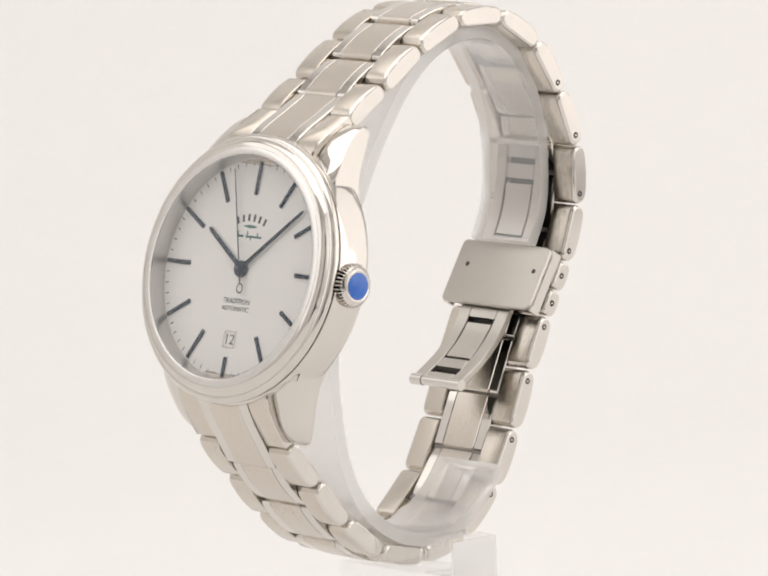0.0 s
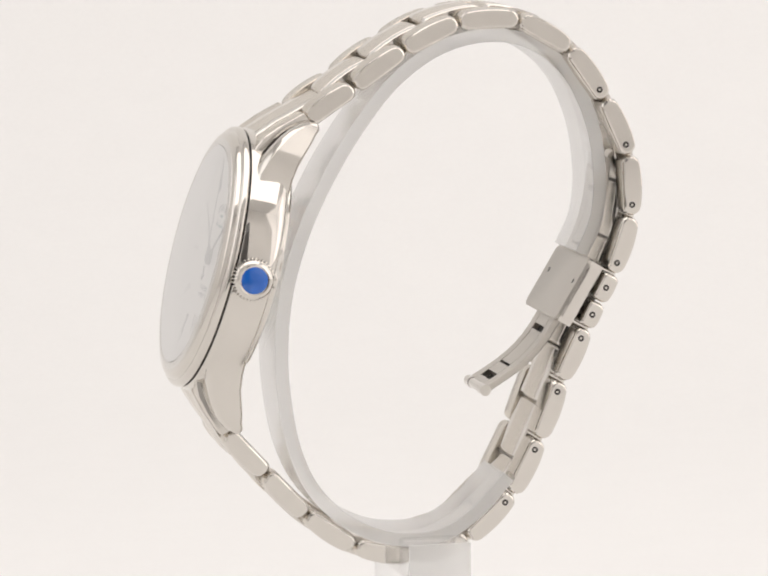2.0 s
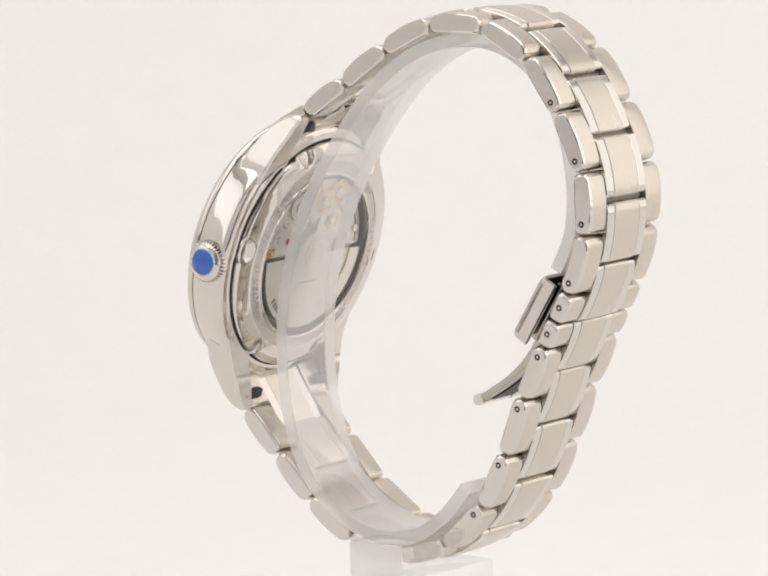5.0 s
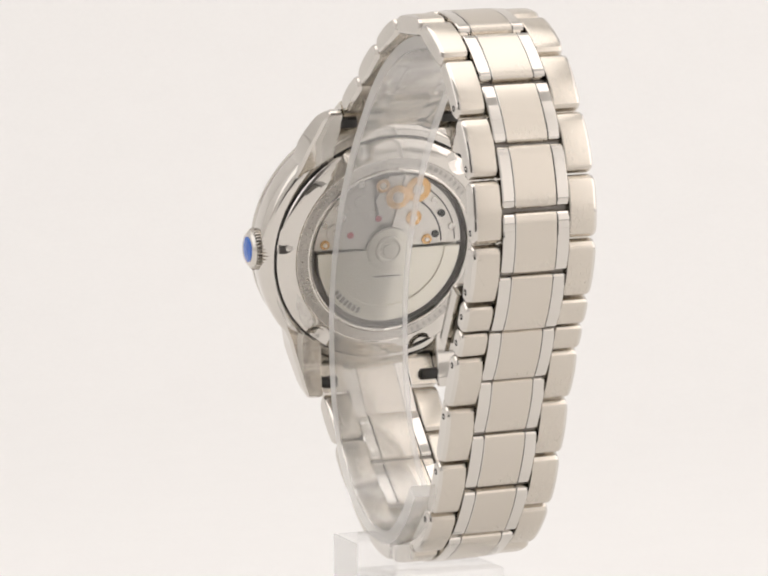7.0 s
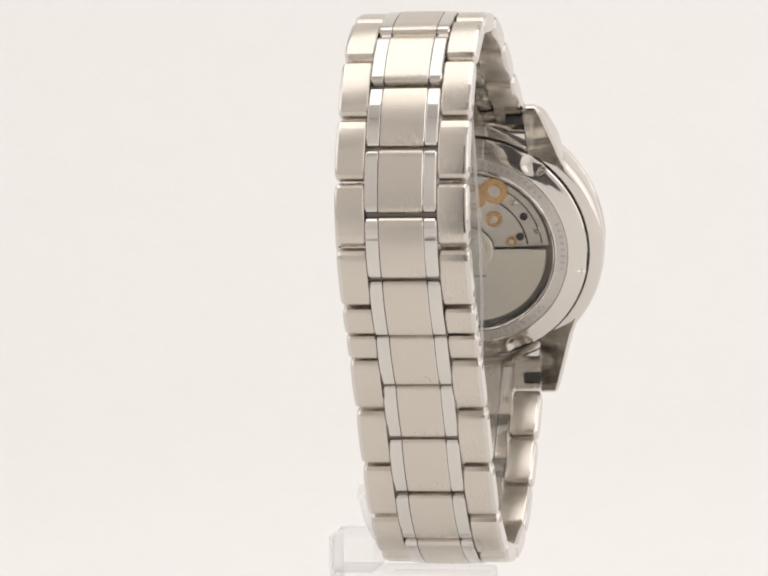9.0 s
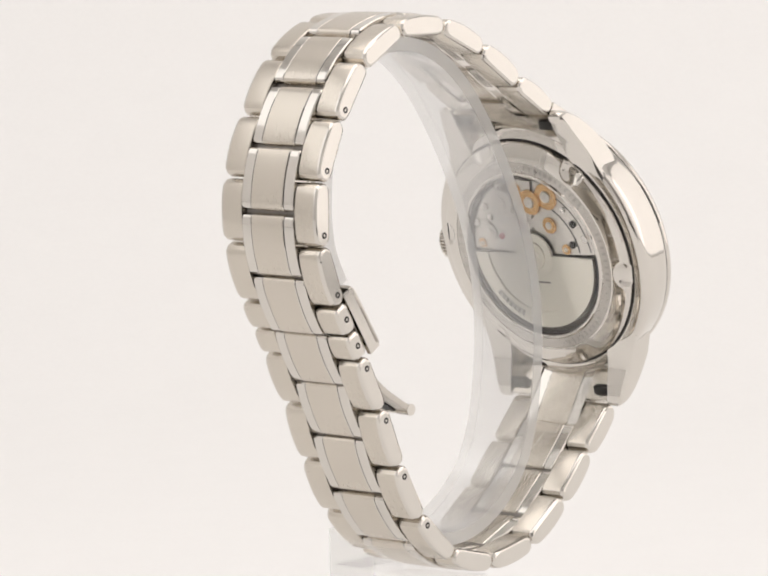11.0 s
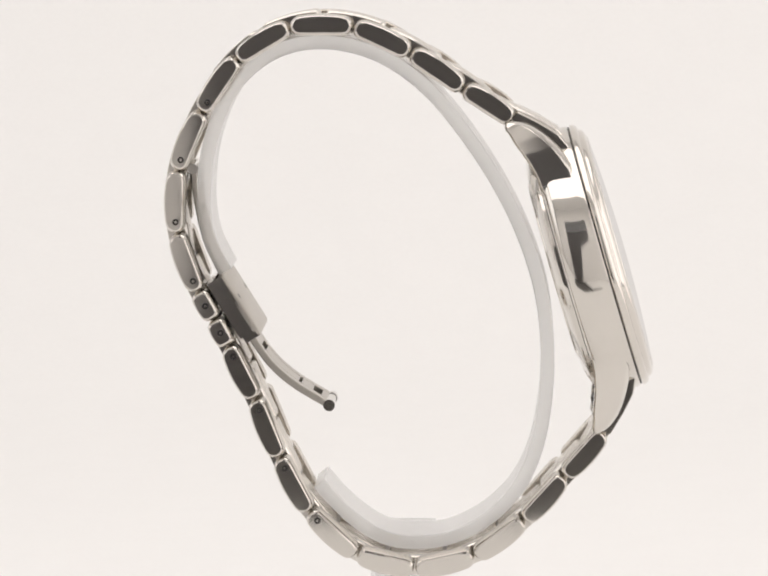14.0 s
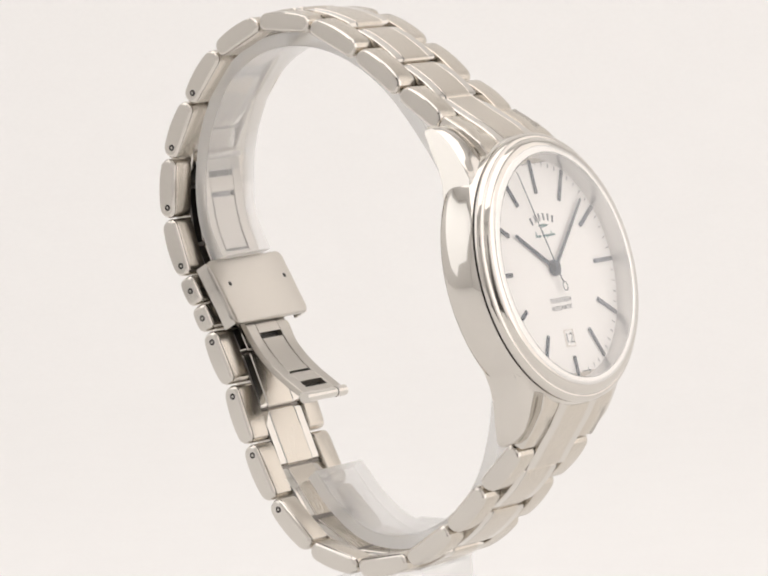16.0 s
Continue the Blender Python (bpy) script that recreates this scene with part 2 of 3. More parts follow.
def outer_link(parent, p, q, side, pin=None):
    m, length = span(p, q)
    h = length / 2 - 0.16
    poly = rounded(-h, h, -THICK / 2, THICK / 2 - 0.25, 1.2 if length > 7 else 0.8, 0.6 if length > 7 else 0.3)
    a, b = 5.75, 10.4
    xs = [a, a + 0.2, b - 0.6, b - 0.32, b - 0.12, b] if side > 0 else [-b, -b + 0.12, -b + 0.32, -b + 0.6, -a - 0.2, -a]
    ins = [0.2, 0.0, 0.0, 0.1, 0.26, 0.5] if side > 0 else [0.5, 0.26, 0.1, 0.0, 0.0, 0.2]
    mats = [0, 0, 1, 1, 1] if side > 0 else [1, 1, 1, 0, 0]
    ob = part("outer_link", slab(bmesh.new(), poly, xs, ins, mats), [BRUSHED, POLISHED], parent, m=m, smooth=20)
    if pin is not None:
        bm = bmesh.new()
        # flush dark disc in place of the shaded hole, steel pin end inside
        rod(bm, (side * (b - 0.4), -0.1, pin), (side * (b + 0.015), -0.1, pin), 0.52, 16, 0)
        rod(bm, (side * (b - 0.4), -0.1, pin), (side * (b + 0.03), -0.1, pin), 0.2, 12, 1)
        part("pin", bm, [SEAM_AND_SHADE, POLISHED], ob, "steel pin end with its hole's shade drawn as a dark disc")
    return ob


def centre_link(parent, p, q, lift=0.0):
    m, length = span(p, q, lift)
    h = length / 2 - 0.05
    poly = rounded(-h, h, -THICK / 2 + 0.15, THICK / 2 - 0.1, 0.7, 0.5)
    xs = [-5.6, -5.4, -3.7, -3.6, -3.5, -3.4, 3.4, 3.5, 3.6, 3.7, 5.4, 5.6]
    ins = [0.3, 0.08, 0.08, 0.16, 0.16, 0.0, 0.0, 0.16, 0.16, 0.08, 0.08, 0.3]
    mats = [1, 1, 1, 2, 1, 0, 1, 2, 1, 1, 1]
    return part("centre_link", slab(bmesh.new(), poly, xs, ins, mats), [BRUSHED, POLISHED, SEAM_AND_SHADE], parent, m=m, smooth=20)


def bracelet(watch):
    mids = [((a[0] + b[0]) / 2, (a[1] + b[1]) / 2) for a, b in zip(JOINTS, JOINTS[1:])]
    pins = {5: -1, 6: -1, 7: -1, 8: -1, 9: -0.3, 10: 0.3, 11: 1, 12: 1, 13: 1, 14: 1}
    for k, (a, b) in enumerate(zip(JOINTS, JOINTS[1:])):
        half = math.dist(a, b) / 2
        for side in (1, -1):
            pin = None
            if k in pins:
                # local z runs back along the chain
                pin = (half - 1.9) * (1 if pins[k] > 0.5 else -1) if abs(pins[k]) == 1 else 0.0
            outer_link(watch, a, b, side, pin)
    runs = [(mids[k], mids[k + 1], JOINTS[k + 1]) for k in range(8)]
    runs += [(mids[8], JOINTS[10], JOINTS[9]), (JOINTS[10], mids[11], JOINTS[11])]
    runs += [(mids[k], mids[k + 1], JOINTS[k + 1]) for k in range(11, 19)]
    for p, q, j in runs:
        d = Vector((q[0] - p[0], q[1] - p[1]))
        n = Vector((-d.y, d.x)).normalized()
        sag = (Vector(j) - Vector(p)).dot(n)
        centre_link(watch, p, q, sag * 0.7)
    # dark rods added where the pins run, to block light through the gaps
    for p, _, _ in runs[1:]:
        part("gap_rod", rod(bmesh.new(), (-5.6, p[0], p[1]), (5.6, p[0], p[1]), 0.75), ENGRAVED_AND_SHADE, watch)


def strip(bm, path, x0, x1, thick, slot=0, shift=None):
    """A bent strip along path in (y, z), thickness to the left of the run."""
    rings = []
    for i, p in enumerate(path):
        a, b = path[max(i - 1, 0)], path[min(i + 1, len(path) - 1)]
        d = Vector((b[0] - a[0], b[1] - a[1])).normalized()
        n = Vector((-d.y, d.x))
        u, v = Vector(p) + n * thick / 2, Vector(p) - n * thick / 2
        e = min(0.12, thick / 4)
        if shift:
            f = i / (len(path) - 1) * (len(shift) - 1)
            k = min(int(f), len(shift) - 2)
            move = shift[k] + (shift[k + 1] - shift[k]) * (f - k)
            x0, x1 = move - 6.7, move + 6.7
        w = n * e
        rings.append([(x0 * MM, (v + w).x * MM, (v + w).y * MM), ((x0 + e) * MM, v.x * MM, v.y * MM), ((x1 - e) * MM, v.x * MM, v.y * MM), (x1 * MM, (v + w).x * MM, (v + w).y * MM),
                      (x1 * MM, (u - w).x * MM, (u - w).y * MM), ((x1 - e) * MM, u.x * MM, u.y * MM), ((x0 + e) * MM, u.x * MM, u.y * MM), (x0 * MM, (u - w).x * MM, (u - w).y * MM)])
    return loft(bm, rings, [slot] * (len(rings) - 1))


def along(path, f0, f1, steps=8):
    """The stretch of a polyline between two fractions of its length, smoothed by Catmull-Rom."""
    pts = []
    n = len(path) - 1
    for k in range(steps + 1):
        f = (f0 + (f1 - f0) * k / steps) * n
        i = min(int(f), n - 1)
        t = f - i
        p = [Vector(path[min(max(i + o, 0), n)]) for o in (-1, 0, 1, 2)]
        v = 0.5 * (2 * p[1] + (p[2] - p[0]) * t + (2 * p[0] - 5 * p[1] + 4 * p[2] - p[3]) * t * t + (3 * p[1] - p[0] - 3 * p[2] + p[3]) * t ** 3)
        pts.append((v.x, v.y))
    return pts


def slotted(watch, name, label, path, thick, pieces):
    """A bent blade: the first two pieces are its rails, the rest what lies between them."""
    ob = None
    for k, (x0, x1, f0, f1) in enumerate(pieces):
        bm = strip(bmesh.new(), along(path, f0, f1), x0, x1, thick)
        if ob is None:
            ob = part(name, bm, BRUSHED_IN, watch, label)
        else:
            part("rail" if k == 1 else "crossbar" if f1 - f0 < 0.3 else "panel", bm, BRUSHED_IN, ob)
    return ob


def clasp(watch):
    blade = [(34.0, 16.6), (33.3, 10.5), (32.0, 4.6), (29.6, -0.6)]
    ob = slotted(watch, "clasp_blade", "satin steel inner blade with slots", blade, 0.9,
                 ((-5.5, -3.2, 0, 1), (3.2, 5.5, 0, 1), (-3.2, 3.2, 0.0, 0.16), (-3.2, 3.2, 0.21, 0.33), (-2.95, 2.95, 0.38, 0.86), (-3.2, 3.2, 0.885, 1.0)))
    # dark strip behind the blade paints the shade seen through its slots
    bm = bmesh.new()
    strip(bm, [(p[0] + 0.58, p[1]) for p in along(blade, 0.02, 0.98)], -3.25, 3.25, 0.25)
    part("slot_shade", bm, DARK, ob, "dark strip standing in for the shade behind the slots")
    part("hinge", rod(bmesh.new(), (-5.6, 34.0, 16.6), (5.6, 34.0, 16.6), 0.8), POLISHED, ob)
    cover = [(29.7, -0.2), (26.8, -4.9), (23.6, -10.2)]
    bm = bmesh.new()
    outline = rounded(-5.75, 5.75, -10.1, 10.1, 1.0)
    d = Vector((23.6 - 29.7, -10.2 + 0.2)).normalized()
    n = Vector((-d.y, d.x))
    c = Vector((26.65, -5.1))
    rings = []
    for depth, inset in ((-0.45, 0.25), (-0.25, 0.0), (0.45, 0.0)):
        rings.append([((t + 0.7) * MM, (c + d * s_ - n * -depth).x * MM, (c + d * s_ - n * -depth).y * MM) for s_, t in (shrink(outline, inset) if inset else outline)])
    loft(bm, rings)
    cover_ob = part("clasp_cover", bm, BRUSHED_IN, watch, "satin steel folding clasp cover with rounded corners")
    outer = [(31.65, -1.4), (28.75, -6.1), (25.55, -11.4)]
    fold = [(31.6, -1.4), (28.9, -6.0), (26.2, -10.6)]
    part("clasp_fold", strip(bmesh.new(), along(fold, 0.03, 0.97), -8.0, 9.2, 1.1), POLISHED, cover_ob, "bright folded inner bar")
    for side in (-1, 1):
        lo, hi = along(cover, 0.04, 0.96, 6), along(outer, 0.04, 0.96, 6)
        rings = [[((side * x + 0.7) * MM, p[0] * MM, p[1] * MM) for x, p in ((9.3, a), (10.1, a), (10.1, b), (9.3, b))] for a, b in zip(lo, hi)]
        part("clasp_flange", loft(bmesh.new(), rings), POLISHED, cover_ob)
        part("rivet", rod(bmesh.new(), (side * 7.6 + 1.2, 26.87, -3.83), (side * 7.6 + 1.2, 27.2, -4.03), 0.42), DARK, cover_ob)
    tongue = [(25.6, -9.8), (22.6, -14.4), (18.6, -18.2), (12.8, -21.8)]
    ob = slotted(watch, "clasp_tongue", "satin steel curved clasp tongue with slots", tongue, 1.1,
                 ((-5.5, -3.0, 0, 0.97), (3.0, 5.5, 0, 0.97), (-3.0, 3.0, 0.0, 0.20), (-2.75, 2.75, 0.26, 0.70), (-3.0, 3.0, 0.725, 0.82), (-3.0, 3.0, 0.89, 0.97)))
    # same painted shade under the slots of the tongue
    bm = bmesh.new()
    strip(bm, [(p[0] + 0.4, p[1] - 0.5) for p in along(tongue, 0.02, 0.95)], -3.1, 3.1, 0.25)
    part("slot_shade", bm, DARK, ob, "dark strip standing in for the shade behind the slots")
    for x0, x1, r in ((-5.6, -3.1, 0.95), (-3.0, 3.0, 0.85), (3.1, 5.6, 0.95)):
        part("hinge", rod(bmesh.new(), (x0, 12.8, -21.8), (x1, 12.8, -21.8), r), POLISHED, ob)


def case(watch):
    bm = bmesh.new()
    lathe(bm, [(18.5, 2.0), (18.5, 1.0), (21.4, 0.98), (21.62, 1.05), (21.72, 1.3), (21.85, 2.4), (22.05, 3.8), (22.2, 5.2), (22.2, 6.1), (22.05, 6.7), (21.75, 7.1), (21.2, 7.38), (19.9, 7.55), (18.0, 7.6)], 160)
    part("case_band", bm, POLISHED, watch, "polished barrel-shaped steel case band", m=CASE, smooth=40)
    # lugs: stations along the 12-6 axis: (a, inner x, outer x, front depth, back depth)
    lugs = [(8, 10.5, 20.0, 1.5, 6.9), (11, 10.5, 18.5, 1.2, 6.9), (13.5, 10.5, 17.15, 1.15, 7.35), (16, 10.5, 16.1, 1.5, 7.6), (18.5, 10.5, 15.4, 2.4, 8.1),
            (20.5, 10.5, 14.85, 3.4, 8.8), (22.3, 10.5, 14.35, 4.55, 9.5), (23.8, 10.5, 13.95, 5.75, 9.9), (24.7, 10.5, 13.62, 6.8, 10.3), (25.2, 10.55, 13.35, 7.5, 10.3), (25.55, 10.7, 13.0, 8.15, 10.1), (25.75, 11.0, 12.6, 8.8, 9.8)]
    ends = [(17.0, 1.3), (19.5, 1.45), (21.5, 2.4), (24.0, 4.65), (26.7, 7.6), (30.1, 11.2)]
    for end in (1, -1):
        for side in (1, -1):
            bm = bmesh.new()
            rings = []
            for a, xi, xo, f, b in lugs:
                xi = max(xi, min(xo - 0.8, math.sqrt(max(18.6 ** 2 - a * a, 0))))
                w, d = xo - xi, b - f
                c = min(1.0, w * 0.3, d * 0.3)
                # a broad polished facet runs down the outer front edge and sinks into the barrel at the root
                drop = min(0.8 + 0.3 * max(15.0 - a, 0), d * 0.4)
                # towards the root the side leans inwards at the front, so that the barrel stands proud of it
                xf = xo - 1.2 * min(max((18.0 - a) / 6.0, 0.0), 1.0)
                ring = [(xi, f + 0.2), (xi + 0.2, f), (xf - w * 0.36, f + 0.04), (xf - w * 0.22, f + drop * 0.35), (xf - w * 0.1, f + drop * 0.75), (xf - 0.06, f + drop), (xf, f + drop + 0.08),
                        (xo, b - c * 0.4), (xo - 0.08, b - c * 0.3), (xo - c * 0.5, b), (xi + 0.2, b), (xi, b - 0.2)]
                rings.append([(side * x * MM, y * MM, end * a * MM) for x, y in ring])
            loft(bm, rings)
            part("lug", bm, POLISHED, watch, "polished curved steel lug with a bevelled edge", m=CASE, smooth=24)
        # end link between the lugs: outer wings and a raised middle that carries on as the first centre link
        for x0, x1, reach in ((-10.4, -5.7, 0), (5.7, 10.4, 0), (-5.6, 5.6, 1)):
            prof = [(a, b - 0.25) for a, b in ends] if reach else [(a, b + 0.1) for a, b in ends[:5]]
            bm = bmesh.new()
            xs = [x0, x0 + 0.2, x1 - 0.2, x1] if not reach else [-5.6, -5.4, -3.7, -3.6, -3.5, -3.4, 3.4, 3.5, 3.6, 3.7, 5.4, 5.6]
            ins = [0.2, 0, 0, 0.2] if not reach else [0.3, 0.06, 0.06, 0.2, 0.2, 0, 0, 0.2, 0.2, 0.06, 0.06, 0.3]
            mats = [1, 0, 1] if not reach else [1, 1, 1, 2, 1, 0, 1, 2, 1, 1, 1]
            rings = []
            for x, d in zip(xs, ins):
                top = [(x, b + d, end * a) for a, b in prof]
                low = [(x, b + 2.4, end * (a - 1.9)) for a, b in reversed(prof)]
                rings.append([(p[0] * MM, p[1] * MM, p[2] * MM) for p in top + low])
            loft(bm, rings, mats)
            part("end_link", bm, [BRUSHED, POLISHED, SEAM_AND_SHADE], watch, m=CASE)
    bm = bmesh.new()
    lathe(bm, [(18.9, 1.2), (18.9, 0.78), (21.5, 0.78), (21.68, 0.62), (21.72, 0.35), (21.6, -0.05), (21.35, -0.35), (21.05, -0.5), (20.75, -0.52), (20.68, -0.62), (20.55, -0.95), (20.3, -1.22), (19.9, -1.42), (19.3, -1.55)], 160)
    bezel = part("bezel", bm, POLISHED, watch, "stepped polished steel bezel", m=CASE)
    # metal ring imitates the grey refraction in the thick edge of the crystal
    part("crystal_edge_ring", lathe(bmesh.new(), [(19.3, -1.55), (19.25, -1.62), (18.9, -1.72), (18.5, -1.78), (18.2, -1.78), (18.08, -1.7), (18.06, -1.5)], 160), CRYSTAL_EDGE, bezel, "satin steel ring standing in for the refracting crystal edge")
    part("bezel_seam", lathe(bmesh.new(), [(20.5, 0.99), (21.45, 0.99), (21.45, 0.77), (20.5, 0.77)], 96), SEAM_AND_SHADE, watch, "dark joint under the bezel", m=CASE)
    bm = bmesh.new()
    dome = [(18.05 * k / 12, -2.45 + 0.68 * (k / 12) ** 2) for k in range(13)]
    lathe(bm, [(max(r, 0.01), b) for r, b in dome] + [(18.05, -1.4)], 96)
    glass = part("crystal", bm, SAPPHIRE, watch, "domed clear watch crystal", m=CASE)
    glass.visible_shadow = False
    bm = bmesh.new()
    lathe(bm, [(17.75, 1.35), (17.75, 1.2), (18.02, -1.5), (18.3, -1.5), (18.3, 1.35)], 128)
    part("inner_ring", bm, SILVERED, watch, "deep polished inner ring round the dial", m=CASE)
    # caseback with its window
    bm = bmesh.new()
    steps, rings = 360, []
    prof = [(19.7, 7.4), (19.7, 8.1), (19.55, 8.35), (19.3, 8.5), (19.0, 8.6), (18.7, 8.7), (18.4, 8.8), (18.1, 8.88), (17.8, 8.97), (17.5, 9.05), (17.2, 9.13), (16.9, 9.2), (16.6, 9.26), (16.5, 9.24), (16.42, 9.14), (14.75, 9.34), (14.68, 9.5), (14.5, 9.62), (14.25, 9.62), (14.1, 9.5), (14.05, 9.2), (14.0, 7.4)]
    for r, b in prof:
        ring = []
        for i in range(steps):
            a = 2 * math.pi * i / steps
            off = (math.degrees(a) - 8 + 30) % 60 - 30
            # six rounded notches for the opening key, open to the rim
            away = min(math.hypot(r - 19.2 if r < 19.2 else 0, radians(off) * r) / 2.1, 1.0)
            low = b - (0.6 * (1 - away ** 3) if 16.7 < r and b > 8 else 0)
            ring.append((r * math.cos(a) * MM, low * MM, r * math.sin(a) * MM))
        rings.append(ring)
    slots = [1 if r0 < 16.45 and r1 > 14.7 else 0 for (r0, _), (r1, _) in zip(prof, prof[1:])]
    loft(bm, rings, slots, cap=False)
    back = part("case_back", bm, [POLISHED, SATIN_RING], watch, "polished screw-down case back with engraved ring", m=CASE, smooth=25)
    part("back_seam", lathe(bmesh.new(), [(19.6, 7.35), (19.65, 7.62), (20.0, 7.6), (20.1, 7.35)], 96), SEAM_AND_SHADE, back, "dark seam round the case back")
    arc_words(back, "SAPPHIRE GLASS", 258, 14.98, 9.27, 1.15, 4.9)
    arc_words(back, "MADE", 312, 14.98, 9.27, 1.15, 4.9)
    for centre, count in ((150, 9), (90, 8), (40, 8), (20, 6)):
        for k in range(count):
            bm = bmesh.new()
            box(bm, -0.2, 0.2, 9.18, 9.27, 15.05, 16.05)
            part("engraved_bar", bm, ETCHED, back, m=pose(0, 0, 0, 0, -(centre + (k - count / 2) * 4.2), 0), smooth=0)
    # wall of the case between the lugs, under the end links
    for end, a0, a1, b0, b1 in ((1, 15.5, 20.6, 3.6, 7.2), (-1, 15.5, 20.6, 3.6, 7.2)):
        part("case_wall", box(bmesh.new(), -10.6, 10.6, b0, b1, min(end * a0, end * a1), max(end * a0, end * a1), 0.35), POLISHED, watch, m=CASE)
    # spring-bar sockets between the lugs: dark blocks in place of their shade
    for end, a, b in ((1, 23.3, 8.4), (-1, 23.3, 8.4)):
        for side in (1, -1):
            part("bar_socket_shade", box(bmesh.new(), min(side * 7.6, side * 10.7), max(side * 7.6, side * 10.7), b, b + 1.3, end * a - 0.75, end * a + 0.75, 0.2), DARK, watch, "dark block standing in for the shade in a spring-bar socket", m=CASE)
    return back


def arc_words(parent, text, centre, radius, b, size, step):
    basis = Matrix(((-1, 0, 0, 0), (0, 0, 1, b * MM), (0, 1, 0, 0), (0, 0, 0, 1)))
    for k, char in enumerate(text):
        if char != " ":
            a = centre + (k - (len(text) - 1) / 2) * step
            me = letters(char, size, ETCHED)
            ob = new("letter", me)
            ob.parent = parent
            ob.matrix_basis = basis @ pose(0, 0, 0, 0, 0, -a) @ pose(0, radius * MM, 0)


def dial_plate(watch):
    B = 1.2
    bm = bmesh.new()
    lathe(bm, [(0.01, B), (17.8, B), (17.8, B + 0.3), (0.01, B + 0.3)], 96)
    dial = part("dial", bm, DIAL, watch, "silver white dial with slim dark hour bars", m=CASE)
    for h in range(12):
        a = radians(h * 30)
        r0, r1 = {6: (14.2, 17.5)}.get(h, (12.0, 17.5))
        bm = bmesh.new()
        box(bm, -0.36, 0.36, B - 0.3, B - 0.01, r0, r1, 0.12)
        part("hour_bar", bm, BLUED, dial, m=pose(0, 0, 0, 0, math.degrees(a), 0))
    tick = bmesh.new()
    box(tick, -0.07, 0.07, B - 0.012, B + 0.02, 16.7, 17.45)
    first = None
    for k in range(60):
        if k % 5:
            if first is None:
                first = part("minute_mark", tick, INK, dial, m=pose(0, 0, 0, 0, k * 6, 0), smooth=0)
            else:
                ob = new("minute_mark", first.data)
                ob.parent, ob.matrix_basis = dial, pose(0, 0, 0, 0, k * 6, 0)
    # maker's name and script line: plain bars on an arc, a leaf-shaped emblem
    for k in range(6):
        bm = bmesh.new()
        box(bm, -0.23, 0.23, B - 0.02, B + 0.02, 7.75, 8.9)
        part("name_bar", bm, INK, dial, m=pose(0, 0, 0, 0, (k - 2.5) * 8.6, 0), smooth=0)
    bm = bmesh.new()
    ring = [(-1.6 + 3.2 * i / 12, 0.26 * math.sin(math.pi * i / 12)) for i in range(13)]
    pts = ring + [(x, -z) for x, z in ring[-2:0:-1]]
    loft(bm, [[(x * MM, y * MM, (6.9 + z) * MM) for x, z in pts] for y in (B - 0.02, B + 0.02)])
    part("emblem", bm, GREEN_INK, dial, smooth=0)
    bm = bmesh.new()
    for x0, x1 in ((-2.7, -1.2), (-0.7, 2.9)):
        box(bm, x0, x1, B - 0.02, B + 0.02, 5.1, 5.45)
    for x, z0, z1 in ((-2.5, 5.1, 6.1), (-0.4, 5.0, 6.1), (0.5, 4.7, 5.3), (1.9, 5.1, 5.95)):
        box(bm, x - 0.12, x + 0.12, B - 0.021, B + 0.021, z0, z1)
    part("script_line", bm, GREEN_INK, dial, smooth=0)
    words(dial, "TRADITION", 0, -5.55, B - 0.04, 0.85, INK)
    words(dial, "AUTOMATIC", 0, -6.75, B - 0.04, 0.78, INK)
    for x in (-3.0, 3.0):
        bm = bmesh.new()
        box(bm, x - 1.0, x + 1.0, B - 0.02, B + 0.02, -17.3, -16.8)
        part("small_print", bm, INK, dial, smooth=0)
    # date window
    bm = bmesh.new()
    for dims in ((-1.3, -1.12, -12.7, -9.9), (1.12, 1.3, -12.7, -9.9), (-1.12, 1.12, -12.7, -12.5), (-1.12, 1.12, -10.1, -9.9)):
        box(bm, dims[0], dims[1], B - 0.16, B + 0.1, dims[2], dims[3])
    part("date_frame", bm, POLISHED, dial, smooth=0)
    bm = bmesh.new()
    box(bm, -1.12, 1.12, B - 0.015, B + 0.05, -12.5, -10.1)
    part("date_disc", bm, DIAL, dial, smooth=0)
    words(dial, "12", 0, -12.1, B - 0.03, 1.75, INK)
    # hands
    def hand(name, r0, r1, w0, w1, b, angle, hub, label):
        bm = bmesh.new()
        loft(bm, [[(x * MM, (b + y) * MM, z * MM) for x, y in ((-w, 0.06), (0, -0.06), (w, 0.06))] for z, w in ((r0, w0), (r1 - 0.5, w1), (r1, 0.06))])
        if hub:
            lathe(bm, [(0.01, b - 0.2), (hub, b - 0.15), (hub, b + 0.2), (0.01, b + 0.2)], 32)
        return part(name, bm, BLUED, watch, label, m=CASE @ pose(0, 0, 0, 0, angle, 0), smooth=25)
    hand("hour_hand", 0, 10.8, 0.42, 0.36, 0.82, -56, 1.35, "blued steel hour hand")
    hand("minute_hand", 0, 15.6, 0.40, 0.30, 0.58, 49, 1.2, "blued steel minute hand")
    second = hand("second_hand", -2.6, 16.6, 0.15, 0.11, 0.32, -18, 0.7, "thin blued second hand with a ring tail")
    bm = bmesh.new()
    rings = []
    for i in range(24):
        a = 2 * math.pi * i / 24
        c = Vector((0.62 * math.sin(a), 0, -3.3 + 0.75 * math.cos(a)))
